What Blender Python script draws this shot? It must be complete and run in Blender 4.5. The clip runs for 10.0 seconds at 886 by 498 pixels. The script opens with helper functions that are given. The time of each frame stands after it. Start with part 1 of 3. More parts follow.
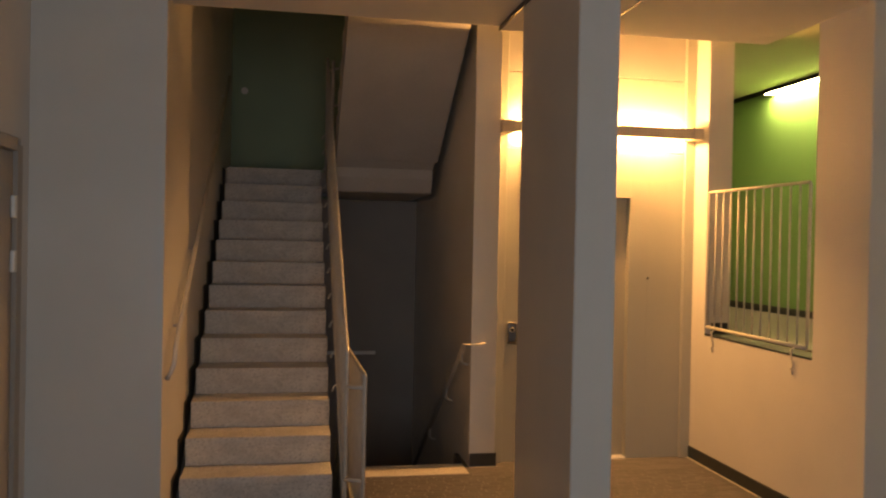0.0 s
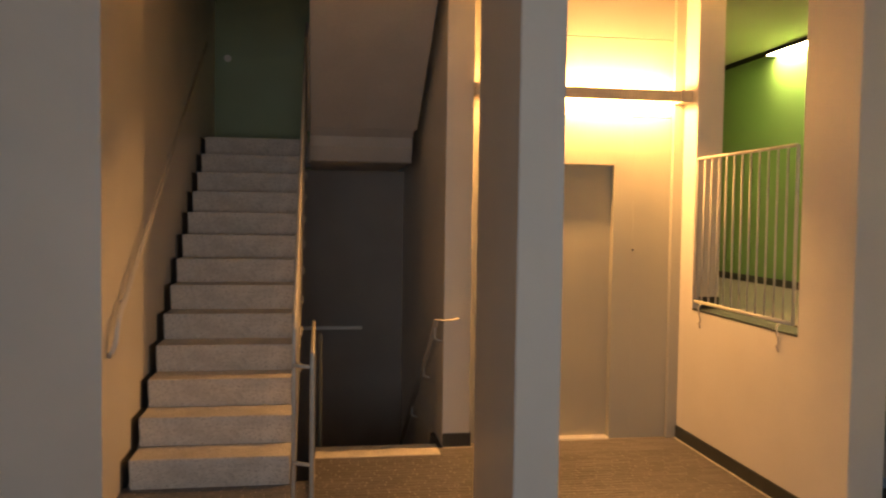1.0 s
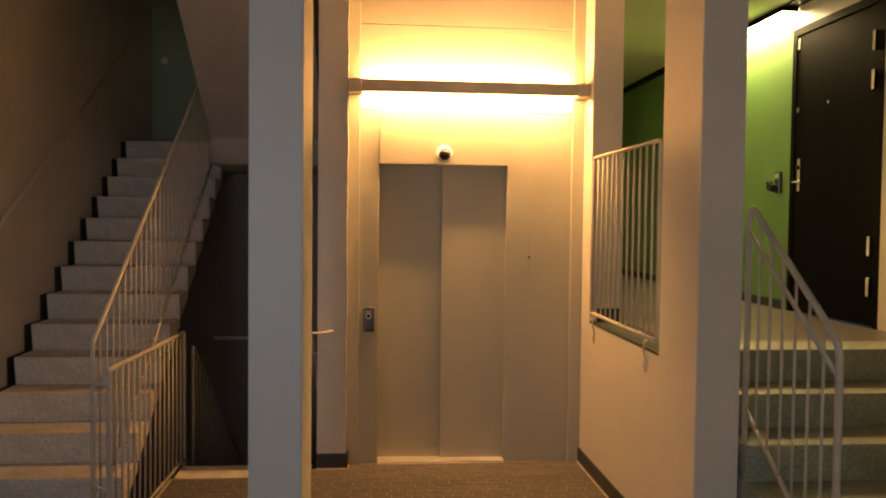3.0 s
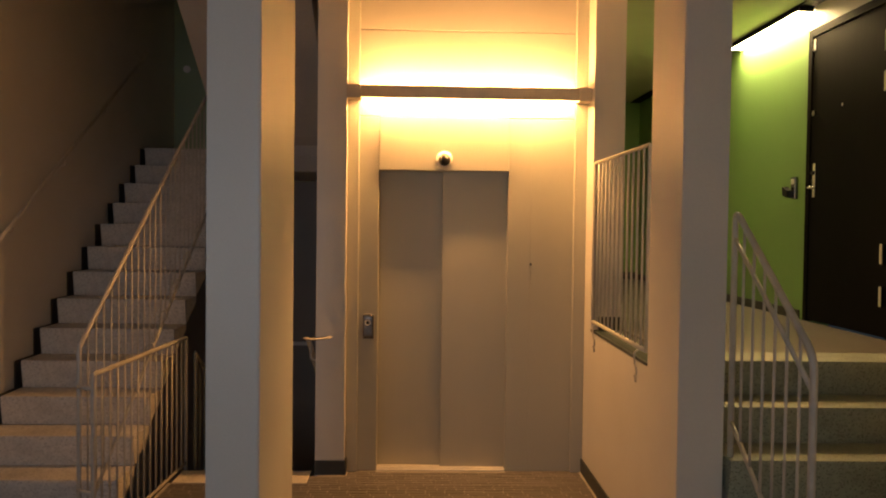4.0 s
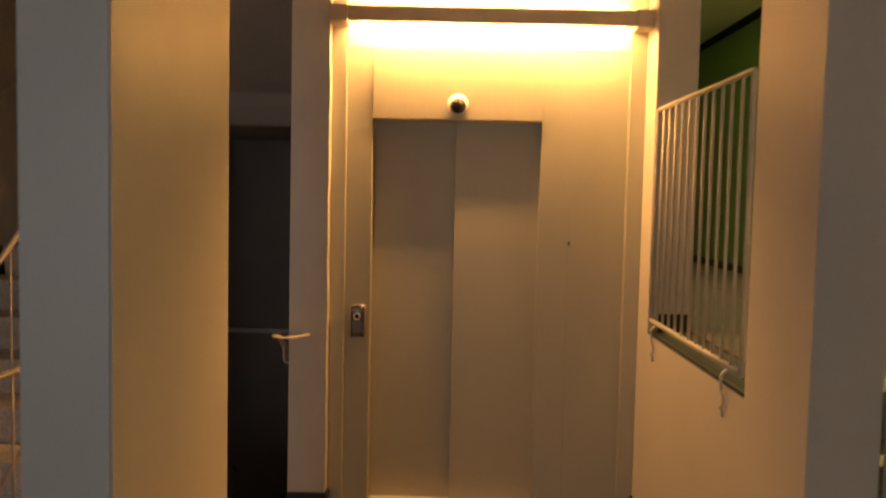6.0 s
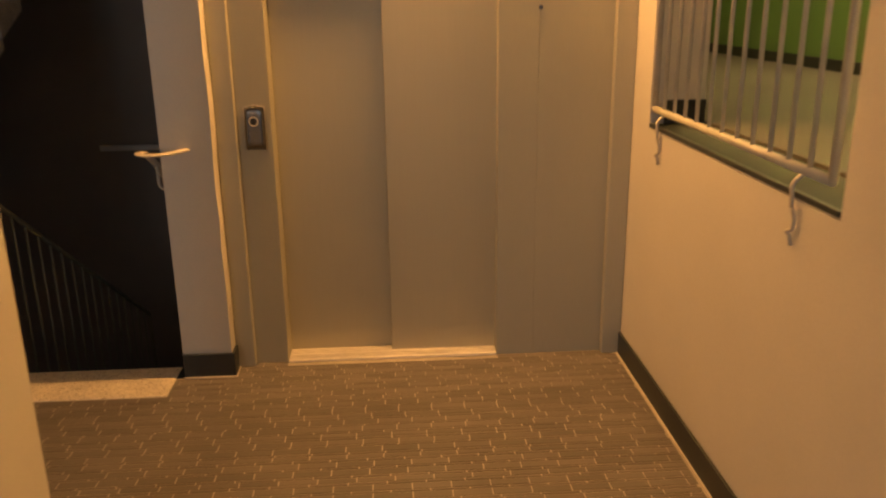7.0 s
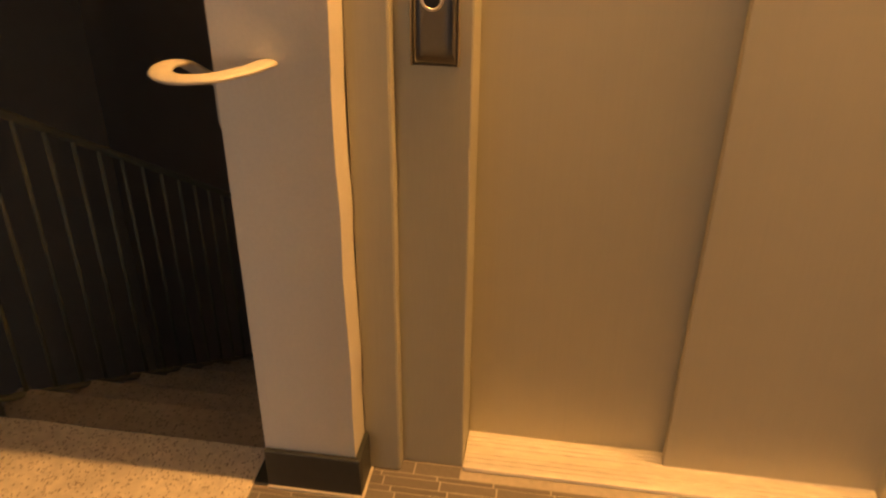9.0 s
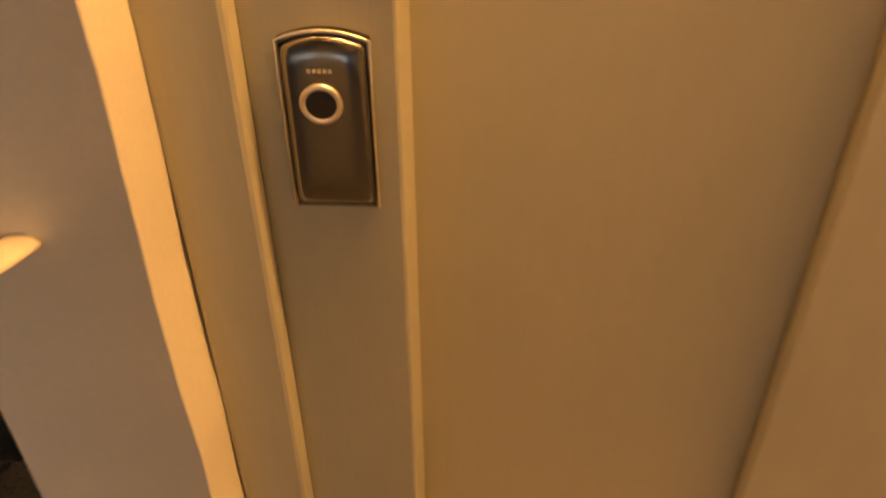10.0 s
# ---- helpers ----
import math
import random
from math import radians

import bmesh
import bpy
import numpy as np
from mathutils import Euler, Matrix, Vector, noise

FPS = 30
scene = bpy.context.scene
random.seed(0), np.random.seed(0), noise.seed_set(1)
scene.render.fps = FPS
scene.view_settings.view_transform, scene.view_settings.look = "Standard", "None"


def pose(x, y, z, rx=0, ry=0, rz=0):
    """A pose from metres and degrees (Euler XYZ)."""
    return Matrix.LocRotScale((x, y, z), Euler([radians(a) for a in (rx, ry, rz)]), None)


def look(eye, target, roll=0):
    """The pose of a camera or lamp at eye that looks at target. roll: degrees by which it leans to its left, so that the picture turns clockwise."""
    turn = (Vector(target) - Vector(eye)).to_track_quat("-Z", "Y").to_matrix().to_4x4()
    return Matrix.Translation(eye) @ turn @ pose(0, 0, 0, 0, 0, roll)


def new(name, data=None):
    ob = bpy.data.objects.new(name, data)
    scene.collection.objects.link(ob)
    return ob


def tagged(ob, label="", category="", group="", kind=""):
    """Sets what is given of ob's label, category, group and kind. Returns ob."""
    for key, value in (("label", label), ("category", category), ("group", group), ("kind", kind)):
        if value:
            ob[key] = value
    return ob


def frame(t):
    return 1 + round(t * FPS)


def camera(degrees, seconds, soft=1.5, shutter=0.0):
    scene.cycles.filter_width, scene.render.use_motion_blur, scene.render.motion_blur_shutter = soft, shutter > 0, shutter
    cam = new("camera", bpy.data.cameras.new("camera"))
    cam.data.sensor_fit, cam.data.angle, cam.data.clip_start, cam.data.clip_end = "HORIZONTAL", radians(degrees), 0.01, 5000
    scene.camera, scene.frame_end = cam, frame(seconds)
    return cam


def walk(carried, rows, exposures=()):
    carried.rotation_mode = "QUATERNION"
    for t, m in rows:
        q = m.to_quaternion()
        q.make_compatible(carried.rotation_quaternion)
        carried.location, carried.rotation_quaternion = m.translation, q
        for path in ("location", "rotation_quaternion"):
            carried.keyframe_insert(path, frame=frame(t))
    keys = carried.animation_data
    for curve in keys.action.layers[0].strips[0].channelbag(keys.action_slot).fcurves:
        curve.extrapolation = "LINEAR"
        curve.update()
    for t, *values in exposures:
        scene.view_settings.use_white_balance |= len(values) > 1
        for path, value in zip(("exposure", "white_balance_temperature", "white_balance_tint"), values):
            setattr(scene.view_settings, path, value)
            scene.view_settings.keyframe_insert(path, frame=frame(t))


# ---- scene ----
cam = camera(57.3, 10.0, soft=2.0, shutter=0.4)
PATH = [
    (0, (-1.767, -6.161, 1.725), (-1.403, -4.194, 1.706), 1.1),
    (0.5, (-1.635, -6.075, 1.738), (-1.369, -4.093, 1.672), 0.7),
    (1, (-1.326, -5.927, 1.712), (-1.021, -3.952, 1.626), 0.8),
    (1.5, (-1.016, -5.836, 1.678), (-0.669, -3.868, 1.593), 0.5),
    (2, (-0.695, -5.825, 1.694), (-0.449, -3.842, 1.618), 0.5),
    (2.5, (-0.374, -5.708, 1.683), (-0.152, -3.721, 1.632), 1.8),
    (2.7, (-0.237, -5.682, 1.705), (-0.016, -3.696, 1.63), 1.2),
    (3.8, (0.25, -5.66, 1.727), (0.305, -3.661, 1.67), 0.5),
    (4, (0.277, -5.64, 1.721), (0.338, -3.642, 1.663), 0.7),
    (4.5, (0.312, -5.515, 1.7), (0.378, -3.516, 1.662), 1.2),
    (5, (0.331, -5.156, 1.721), (0.387, -3.157, 1.715), 1.2),
    (5.2, (0.339, -5.016, 1.723), (0.391, -3.016, 1.734), 1.3),
    (6.3, (0.438, -4.029, 1.638), (0.393, -2.049, 1.362), 1.2),
    (6.5, (0.455, -3.794, 1.597), (0.394, -1.837, 1.193), 1.2),
    (7, (0.471, -3.244, 1.489), (0.589, -1.336, 0.901), -0.7),
    (7.5, (0.494, -2.742, 1.456), (0.497, -0.875, 0.739), 0.1),
    (8, (0.335, -2.222, 1.433), (0.346, -0.417, 0.572), 2.3),
    (8.5, (0.231, -1.717, 1.386), (0.093, 0.033, 0.428), 0.7),
    (9, (0.152, -1.333, 1.348), (-0.106, 0.378, 0.344), 0.5),
    (9.5, (0.093, -0.964, 1.432), (0.005, 0.657, 0.264), -0.8),
    (9.7, (0.059, -0.849, 1.413), (0.084, 0.746, 0.207), 0.7),
    (10, (0.077, -0.661, 1.356), (-0.021, 0.95, 0.175), -0.5),
]
walk(cam, [(t, look(eye, target, roll)) for t, eye, target, roll in PATH],
     [(0, 0.34, 6500, 10), (0.6, 0.5, 6500, 10), (1.0, 0.6, 6500, 10), (1.6, 0.35, 6500, 10), (2.5, 0.16, 6380, 10), (4.0, -0.09, 6420, 13), (5.2, -0.41, 6650, 14), (6.5, -0.06, 6790, 10),
      (7.0, 0.2, 7080, 10), (7.5, 0.42, 7300, 10), (8.0, 0.54, 7330, 10), (8.5, 0.44, 7350, 10), (9.0, 0.6, 7330, 10), (10, 0.7, 7220, 8)])

# ---- light ----
world = bpy.data.worlds.new("world")
scene.world = world
world.use_nodes = True
world.node_tree.nodes["Background"].inputs[0].default_value = (0.35, 0.42, 0.5, 1)
world.node_tree.nodes["Background"].inputs[1].default_value = 0.05

LAMP_WARM = (1.0, 0.465, 0.13)
LAMP_TUBE, LAMP_GREEN, DAY = 470.0, 120.0, 41.0


def area_light(name, power, colour, sx, sy, m):
    data = bpy.data.lights.new(name, "AREA")
    data.shape, data.size, data.size_y = "RECTANGLE", sx, sy
    data.energy, data.color = power, colour
    ob = new(name, data)
    ob.matrix_world = m
    return ob


# grey dusk through the glazed entrance behind the camera
area_light("entrance_daylight", DAY, (0.92, 0.95, 1.0), 2.3, 2.2, look((-1.7, -9.76, 1.5), (-1.7, 0, 1.5)))

# ---- materials ----


def mat(name, base, rough=0.6, metal=0.0, grain=0.0, grain_scale=60.0, stain=0.0, stain_scale=2.5, bump=0.0, bump_scale=200.0,
        rand=0.0, spec=0.5, emit=None, emit_strength=0.0, coat=0.0, stretch=(1, 1, 1)):
    """A painted, cast or metal surface: base colour with fine grain, broad stains and fine relief."""
    m = bpy.data.materials.new(name)
    m.use_nodes = True
    nt = m.node_tree
    bsdf = nt.nodes["Principled BSDF"]
    bsdf.inputs["Roughness"].default_value = rough
    bsdf.inputs["Metallic"].default_value = metal
    bsdf.inputs["Coat Weight"].default_value = coat
    bsdf.inputs["Specular IOR Level"].default_value = spec
    coord = nt.nodes.new("ShaderNodeTexCoord")
    mp = nt.nodes.new("ShaderNodeMapping")
    mp.inputs["Scale"].default_value = stretch
    nt.links.new(coord.outputs["Object"], mp.inputs["Vector"])
    value = None

    def noise_node(scale, detail, amount):
        n = nt.nodes.new("ShaderNodeTexNoise")
        n.inputs["Scale"].default_value, n.inputs["Detail"].default_value = scale, detail
        nt.links.new(mp.outputs[0], n.inputs["Vector"])
        r = nt.nodes.new("ShaderNodeMapRange")
        r.inputs["From Min"].default_value, r.inputs["From Max"].default_value = 0.3, 0.7
        r.inputs["To Min"].default_value, r.inputs["To Max"].default_value = 1 - amount, 1 + amount * 0.5
        nt.links.new(n.outputs[0], r.inputs["Value"])
        return r.outputs[0]

    def times(a, b):
        if a is None:
            return b
        n = nt.nodes.new("ShaderNodeMath")
        n.operation = "MULTIPLY"
        nt.links.new(a, n.inputs[0])
        nt.links.new(b, n.inputs[1])
        return n.outputs[0]

    if grain:
        value = times(value, noise_node(grain_scale, 3, grain))
    if stain:
        value = times(value, noise_node(stain_scale, 4, stain))
    if rand:
        info = nt.nodes.new("ShaderNodeObjectInfo")
        r = nt.nodes.new("ShaderNodeMapRange")
        r.inputs["To Min"].default_value, r.inputs["To Max"].default_value = 1 - rand, 1 + rand
        nt.links.new(info.outputs["Random"], r.inputs["Value"])
        value = times(value, r.outputs[0])
        geo = nt.nodes.new("ShaderNodeNewGeometry")
        r = nt.nodes.new("ShaderNodeMapRange")
        r.inputs["To Min"].default_value, r.inputs["To Max"].default_value = 1 - rand, 1 + rand
        nt.links.new(geo.outputs["Random Per Island"], r.inputs["Value"])
        value = times(value, r.outputs[0])
    if value is None:
        bsdf.inputs["Base Color"].default_value = (*base, 1)
    else:
        mix = nt.nodes.new("ShaderNodeVectorMath")
        mix.operation = "SCALE"
        mix.inputs[0].default_value = base
        nt.links.new(value, mix.inputs["Scale"])
        nt.links.new(mix.outputs[0], bsdf.inputs["Base Color"])
    if bump:
        n = nt.nodes.new("ShaderNodeTexNoise")
        n.inputs["Scale"].default_value, n.inputs["Detail"].default_value = bump_scale, 3
        nt.links.new(mp.outputs[0], n.inputs["Vector"])
        b = nt.nodes.new("ShaderNodeBump")
        b.inputs["Strength"].default_value, b.inputs["Distance"].default_value = bump, 0.002
        nt.links.new(n.outputs[0], b.inputs["Height"])
        nt.links.new(b.outputs[0], bsdf.inputs["Normal"])
    if emit:
        bsdf.inputs["Emission Color"].default_value = (*emit, 1)
        bsdf.inputs["Emission Strength"].default_value = emit_strength
    return m


def terrazzo(name, base, chip, chip_scale=170.0, share=0.16):
    """Cast terrazzo: small dark stone chips in a pale ground."""
    m = mat(name, base, 0.55, stain=0.18, stain_scale=5.0, grain=0.14, grain_scale=45, bump=0.15, bump_scale=260)
    nt = m.node_tree
    bsdf = nt.nodes["Principled BSDF"]
    ground = bsdf.inputs["Base Color"].links[0].from_socket
    coord = nt.nodes.new("ShaderNodeTexCoord")
    v = nt.nodes.new("ShaderNodeTexVoronoi")
    v.inputs["Scale"].default_value, v.inputs["Randomness"].default_value = chip_scale, 1.0
    nt.links.new(coord.outputs["Object"], v.inputs["Vector"])
    sep = nt.nodes.new("ShaderNodeSeparateColor")
    nt.links.new(v.outputs["Color"], sep.inputs[0])
    pick = nt.nodes.new("ShaderNodeMath")
    pick.operation, pick.inputs[1].default_value = "LESS_THAN", share
    nt.links.new(sep.outputs[0], pick.inputs[0])
    near = nt.nodes.new("ShaderNodeMath")
    near.operation, near.inputs[1].default_value = "LESS_THAN", 0.42
    nt.links.new(v.outputs["Distance"], near.inputs[0])
    both = nt.nodes.new("ShaderNodeMath")
    both.operation = "MULTIPLY"
    nt.links.new(pick.outputs[0], both.inputs[0])
    nt.links.new(near.outputs[0], both.inputs[1])
    mix = nt.nodes.new("ShaderNodeMix")
    mix.data_type = "RGBA"
    nt.links.new(both.outputs[0], mix.inputs["Factor"])
    nt.links.new(ground, mix.inputs[6])
    mix.inputs[7].default_value = (*chip, 1)
    nt.links.new(mix.outputs[2], bsdf.inputs["Base Color"])
    return m


PAINT = mat("white_wall_paint", (0.765, 0.735, 0.685), 0.36, stain=0.07, stain_scale=1.3, grain=0.03, grain_scale=140, bump=0.16, bump_scale=160)
CEILING = mat("ceiling_paint", (0.74, 0.72, 0.68), 0.8, stain=0.05, stain_scale=1.0, bump=0.15, bump_scale=220)
# white ceiling with the green wall's bounced light put into its colour
CEILING_BOUNCE = mat("ceiling_paint_green_bounce", (0.52, 0.56, 0.36), 0.7, stain=0.05, stain_scale=1.2, bump=0.12, bump_scale=180)
GREEN = mat("green_wall_paint", (0.195, 0.36, 0.115), 0.5, stain=0.06, stain_scale=1.5, bump=0.15, bump_scale=160)
MUTED = mat("grey_green_wall_paint", (0.35, 0.47, 0.31), 0.6, stain=0.08, stain_scale=1.4, bump=0.15, bump_scale=160)
CELLAR = mat("grey_cellar_paint", (0.34, 0.312, 0.285), 0.7, stain=0.1, stain_scale=1.6, bump=0.15, bump_scale=160)
PLINTH = mat("dark_skirting", (0.036, 0.042, 0.04), 0.42, stain=0.2, stain_scale=8, grain=0.1)
# shade of the gap beside the flight, put into a dark colour
GAP_SHADE = mat("dark_gap_shade", (0.075, 0.072, 0.068), 0.6, stain=0.2, stain_scale=6, grain=0.1)
SEAL = mat("pale_sealant", (0.7, 0.66, 0.58), 0.5, grain=0.1)
STEEL_LIGHT = mat("pale_lacquered_steel", (0.55, 0.52, 0.465), 0.5, 0.0, stain=0.05, stain_scale=1.5, grain=0.02, grain_scale=300)
STEEL = mat("grey_lacquered_steel", (0.49, 0.485, 0.415), 0.45, 0.1, stain=0.05, stain_scale=2.0, grain=0.03, grain_scale=300, stretch=(1, 1, 0.05))
LEAF = mat("brushed_door_steel", (0.525, 0.5, 0.4), 0.46, 0.3, stain=0.035, stain_scale=1.6, grain=0.018, grain_scale=260, stretch=(1, 1, 0.02))
SILL = mat("worn_aluminium", (0.9, 0.86, 0.78), 0.4, 0.15, stain=0.2, stain_scale=9, grain=0.12, grain_scale=120, stretch=(0.2, 1, 1))
RAIL = mat("white_lacquered_rail", (0.6, 0.575, 0.52), 0.4, stain=0.12, stain_scale=12, grain=0.04)
# darker, greener copy of RAIL: cellar shade put into the colour
RAIL_SHADED = mat("rail_in_green_shade", (0.3, 0.31, 0.25), 0.5, stain=0.15, stain_scale=10, grain=0.05)
CHROME = mat("dark_chrome", (0.2, 0.195, 0.19), 0.2, 1.0, stain=0.1, stain_scale=20)
CHROME_BRIGHT = mat("bright_chrome", (0.8, 0.78, 0.74), 0.15, 1.0)
HINGE = mat("pale_satin_steel", (0.82, 0.81, 0.78), 0.45, 0.4, stain=0.08, stain_scale=30)
RIM = mat("polished_rim", (0.85, 0.8, 0.72), 0.35, 1.0)
BLACK = mat("black_plastic", (0.02, 0.02, 0.02), 0.25)
WHITE = mat("white_plastic", (0.86, 0.85, 0.82), 0.35)
DOORBLACK = mat("black_door_lacquer", (0.006, 0.0058, 0.0056), 0.55, spec=0.06, stain=0.2, stain_scale=3, grain=0.15, grain_scale=60, stretch=(1, 1, 0.1))
DOORWOOD = mat("pale_brown_door", (0.42, 0.385, 0.335), 0.45, stain=0.1, stain_scale=3, grain=0.07, grain_scale=50, stretch=(1, 1, 0.06))
GREENSILL = mat("dark_green_sill_paint", (0.036, 0.05, 0.035), 0.7, stain=0.15, stain_scale=6, grain=0.08)
TERRAZZO = terrazzo("grey_terrazzo", (0.69, 0.655, 0.61), (0.38, 0.36, 0.335), 105, 0.32)
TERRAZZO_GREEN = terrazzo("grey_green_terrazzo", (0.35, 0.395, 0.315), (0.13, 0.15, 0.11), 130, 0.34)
TERRAZZO_PALE = terrazzo("pale_terrazzo", (0.88, 0.81, 0.7), (0.27, 0.2, 0.14), 190, 0.24)
CONCRETE = mat("smooth_concrete", (0.5, 0.48, 0.45), 0.8, stain=0.12, stain_scale=1.6, grain=0.06, bump=0.2, bump_scale=120)
TILE = mat("brown_grey_floor_tile", (0.168, 0.153, 0.146), 0.5, rand=0.16, stain=0.15, stain_scale=2, grain=0.1, grain_scale=90, bump=0.12, bump_scale=180)
GROUT = mat("pale_grout", (0.49, 0.45, 0.405), 0.8, stain=0.25, stain_scale=3, grain=0.12)
MEZZ = mat("mezzanine_floor", (0.155, 0.138, 0.12), 0.36, stain=0.1, stain_scale=2, grain=0.08)
GLOW = mat("lamp_tube_glass", (0.9, 0.85, 0.7), 0.5, emit=LAMP_WARM, emit_strength=LAMP_TUBE)
GLOW_GREEN = mat("ceiling_lamp_diffuser", (0.9, 0.9, 0.8), 0.5, emit=(1.0, 0.68, 0.3), emit_strength=LAMP_GREEN)
BRONZE = mat("beige_lamp_housing", (0.74, 0.66, 0.54), 0.45, 0.2, stain=0.1, stain_scale=8)

# ---- mesh helpers ----


def link(name, bm, material, parent=None, label="", smooth=False):
    me = bpy.data.meshes.new(name)
    bm.to_mesh(me)
    bm.free()
    me.materials.append(material)
    if smooth:
        for p in me.polygons:
            p.use_smooth = True
    ob = new(name, me)
    if parent:
        ob.parent = parent
    if label:
        ob["label"] = label
    return ob


def part(name, bm, material, parent, label="", smooth=False):
    return link(name, bm, material, parent, label, smooth)


def empty(name, at=(0, 0, 0)):
    ob = new(name)
    ob.location = at
    ob.empty_display_size = 0.1
    return ob


def add_box(bm, a, b, bevel=0.0):
    x0, y0, z0 = (min(p, q) for p, q in zip(a, b))
    x1, y1, z1 = (max(p, q) for p, q in zip(a, b))
    r = bmesh.ops.create_cube(bm, size=1.0, matrix=Matrix.Translation(((x0 + x1) / 2, (y0 + y1) / 2, (z0 + z1) / 2)) @ Matrix.Diagonal((x1 - x0, y1 - y0, z1 - z0, 1)))
    if bevel:
        edges = list({e for v in r["verts"] for e in v.link_edges})
        bmesh.ops.bevel(bm, geom=edges, offset=bevel, segments=2, affect="EDGES", profile=0.5)
    return bm


def box(a, b, bevel=0.0):
    return add_box(bmesh.new(), a, b, bevel)


def prism(profile, x0, x1, axis="x"):
    """A closed profile in (y, z) drawn out along x (or in (x, z) along y)."""
    bm = bmesh.new()
    def at(p, s):
        return (s, p[0], p[1]) if axis == "x" else (p[0], s, p[1])
    a = [bm.verts.new(at(p, x0)) for p in profile]
    b = [bm.verts.new(at(p, x1)) for p in profile]
    bm.faces.new(a)
    bm.faces.new(b[::-1])
    n = len(profile)
    for i in range(n):
        bm.faces.new((a[i], b[i], b[(i + 1) % n], a[(i + 1) % n]))
    bmesh.ops.recalc_face_normals(bm, faces=bm.faces)
    return bm


def rounded(points, r, steps=5):
    """A polyline with its inner corners rounded by r."""
    pts = [Vector(p) for p in points]
    out = [pts[0]]
    for i in range(1, len(pts) - 1):
        a, p, b = pts[i - 1], pts[i], pts[i + 1]
        da, db = (a - p), (b - p)
        k = min(r, da.length * 0.45, db.length * 0.45)
        s, e = p + da.normalized() * k, p + db.normalized() * k
        for j in range(steps + 1):
            t = j / steps
            out.append(s * (1 - t) ** 2 + p * 2 * t * (1 - t) + e * t ** 2)
    out.append(pts[-1])
    return out


def tube(points, radius, sides=10, flat=1.0):
    """A bar swept along points; flat squeezes it across."""
    bm = bmesh.new()
    pts = [Vector(p) for p in points]
    rings = []
    side = None
    for i, p in enumerate(pts):
        d = (pts[min(i + 1, len(pts) - 1)] - pts[max(i - 1, 0)]).normalized()
        if side is None:
            side = d.cross(Vector((0, 0, 1)) if abs(d.z) < 0.9 else Vector((0, 1, 0))).normalized()
        side = (side - d * side.dot(d)).normalized()
        up = side.cross(d)
        rings.append([bm.verts.new(p + side * radius * math.cos(a) + up * radius * flat * math.sin(a)) for a in (2 * math.pi * k / sides for k in range(sides))])
    for r, s in zip(rings, rings[1:]):
        for k in range(sides):
            bm.faces.new((r[k], r[(k + 1) % sides], s[(k + 1) % sides], s[k]))
    bm.faces.new(rings[0][::-1])
    bm.faces.new(rings[-1])
    bmesh.ops.recalc_face_normals(bm, faces=bm.faces)
    return bm


def disc(centre, radius, depth, axis="y", sides=24, r2=None):
    bm = bmesh.new()
    turn = {"y": Euler((math.pi / 2, 0, 0)), "x": Euler((0, math.pi / 2, 0)), "z": Euler((0, 0, 0))}[axis].to_matrix().to_4x4()
    bmesh.ops.create_cone(bm, cap_ends=True, segments=sides, radius1=radius, radius2=radius if r2 is None else r2, depth=depth, matrix=Matrix.Translation(centre) @ turn)
    return bm


def structure(name, bm, material, label):
    return tagged(link(name, bm, material), label, name.split("_")[0], kind="structure")


# ---- plan ----
X_STAIR_WALL = -2.50      # wall beside the rising flight
X_PIER_W, X_PIER_E, Y_PIER = -0.414, -0.215, -0.113
X_RIGHT, X_RIGHT_E = 1.44, 1.647
Y_RIGHT_END = -2.09
Z_CEIL, Y_CEIL = 3.13, -1.02
Z_TOP = 5.6
Z_MEZZ = 1.045
X_GREEN = 3.17
Z_GREEN = 3.37
X_WEST, Y_SOUTH = -3.235, -9.8
RISE, GOING = 0.1888, 0.28
Y_BACK = 3.67

# ---- structure ----
hall = box((X_WEST - 0.2, Y_SOUTH - 0.2, -0.25), (X_RIGHT, -0.76, -0.0014))
add_box(hall, (-1.36, -0.76, -0.25), (X_RIGHT, -0.28, -0.0014))
floor = structure("floor", hall, GROUT, "brown-grey narrow tiles with pale joints")
add = bmesh.new()
add_box(add, (X_PIER_W - 0.035, -0.28, -0.25), (X_RIGHT, 0.3, -0.0014))
floor_lift = structure("floor_lift", add, GROUT, "brown-grey narrow tiles in front of the lift")
structure("floor_east", box((X_RIGHT, Y_SOUTH - 0.2, -0.25), (X_GREEN + 0.2, -1.3, -0.0013)), GROUT, "brown-grey tiled hall floor")

# wall with the end pier between hall and lift
pier = box((X_PIER_W, Y_PIER, -2.6), (X_PIER_E, Y_BACK, Z_TOP))
for k in range(30):
    bmesh.ops.bisect_plane(pier, geom=pier.verts[:] + pier.edges[:] + pier.faces[:], plane_co=(0, 0, 0.12 + 0.11 * k), plane_no=(0, 0, 1))
rough_edge = random.Random(11)
for v in pier.verts:
    if abs(v.co.y - Y_PIER) < 1e-4 and v.co.x > -0.3 and 0.15 < v.co.z < 3.4:
        v.co.x += rough_edge.uniform(-0.0028, 0.0028)
        v.co.y += rough_edge.uniform(-0.001, 0.001)
bmesh.ops.bevel(pier, geom=[e for e in pier.edges if all(abs(v.co.y - Y_PIER) < 0.003 for v in e.verts) and abs(e.verts[0].co.z - e.verts[1].co.z) > 0.05], offset=0.0012, segments=1, affect="EDGES")
structure("wall_pier", pier, PAINT, "white painted wall ending in a pier beside the lift")
structure("wall_west_stair", box((X_WEST - 0.2, -1.25, -2.6), (X_STAIR_WALL, Y_BACK + 0.2, Z_TOP), 0.004), PAINT, "white painted wall beside the rising stair")
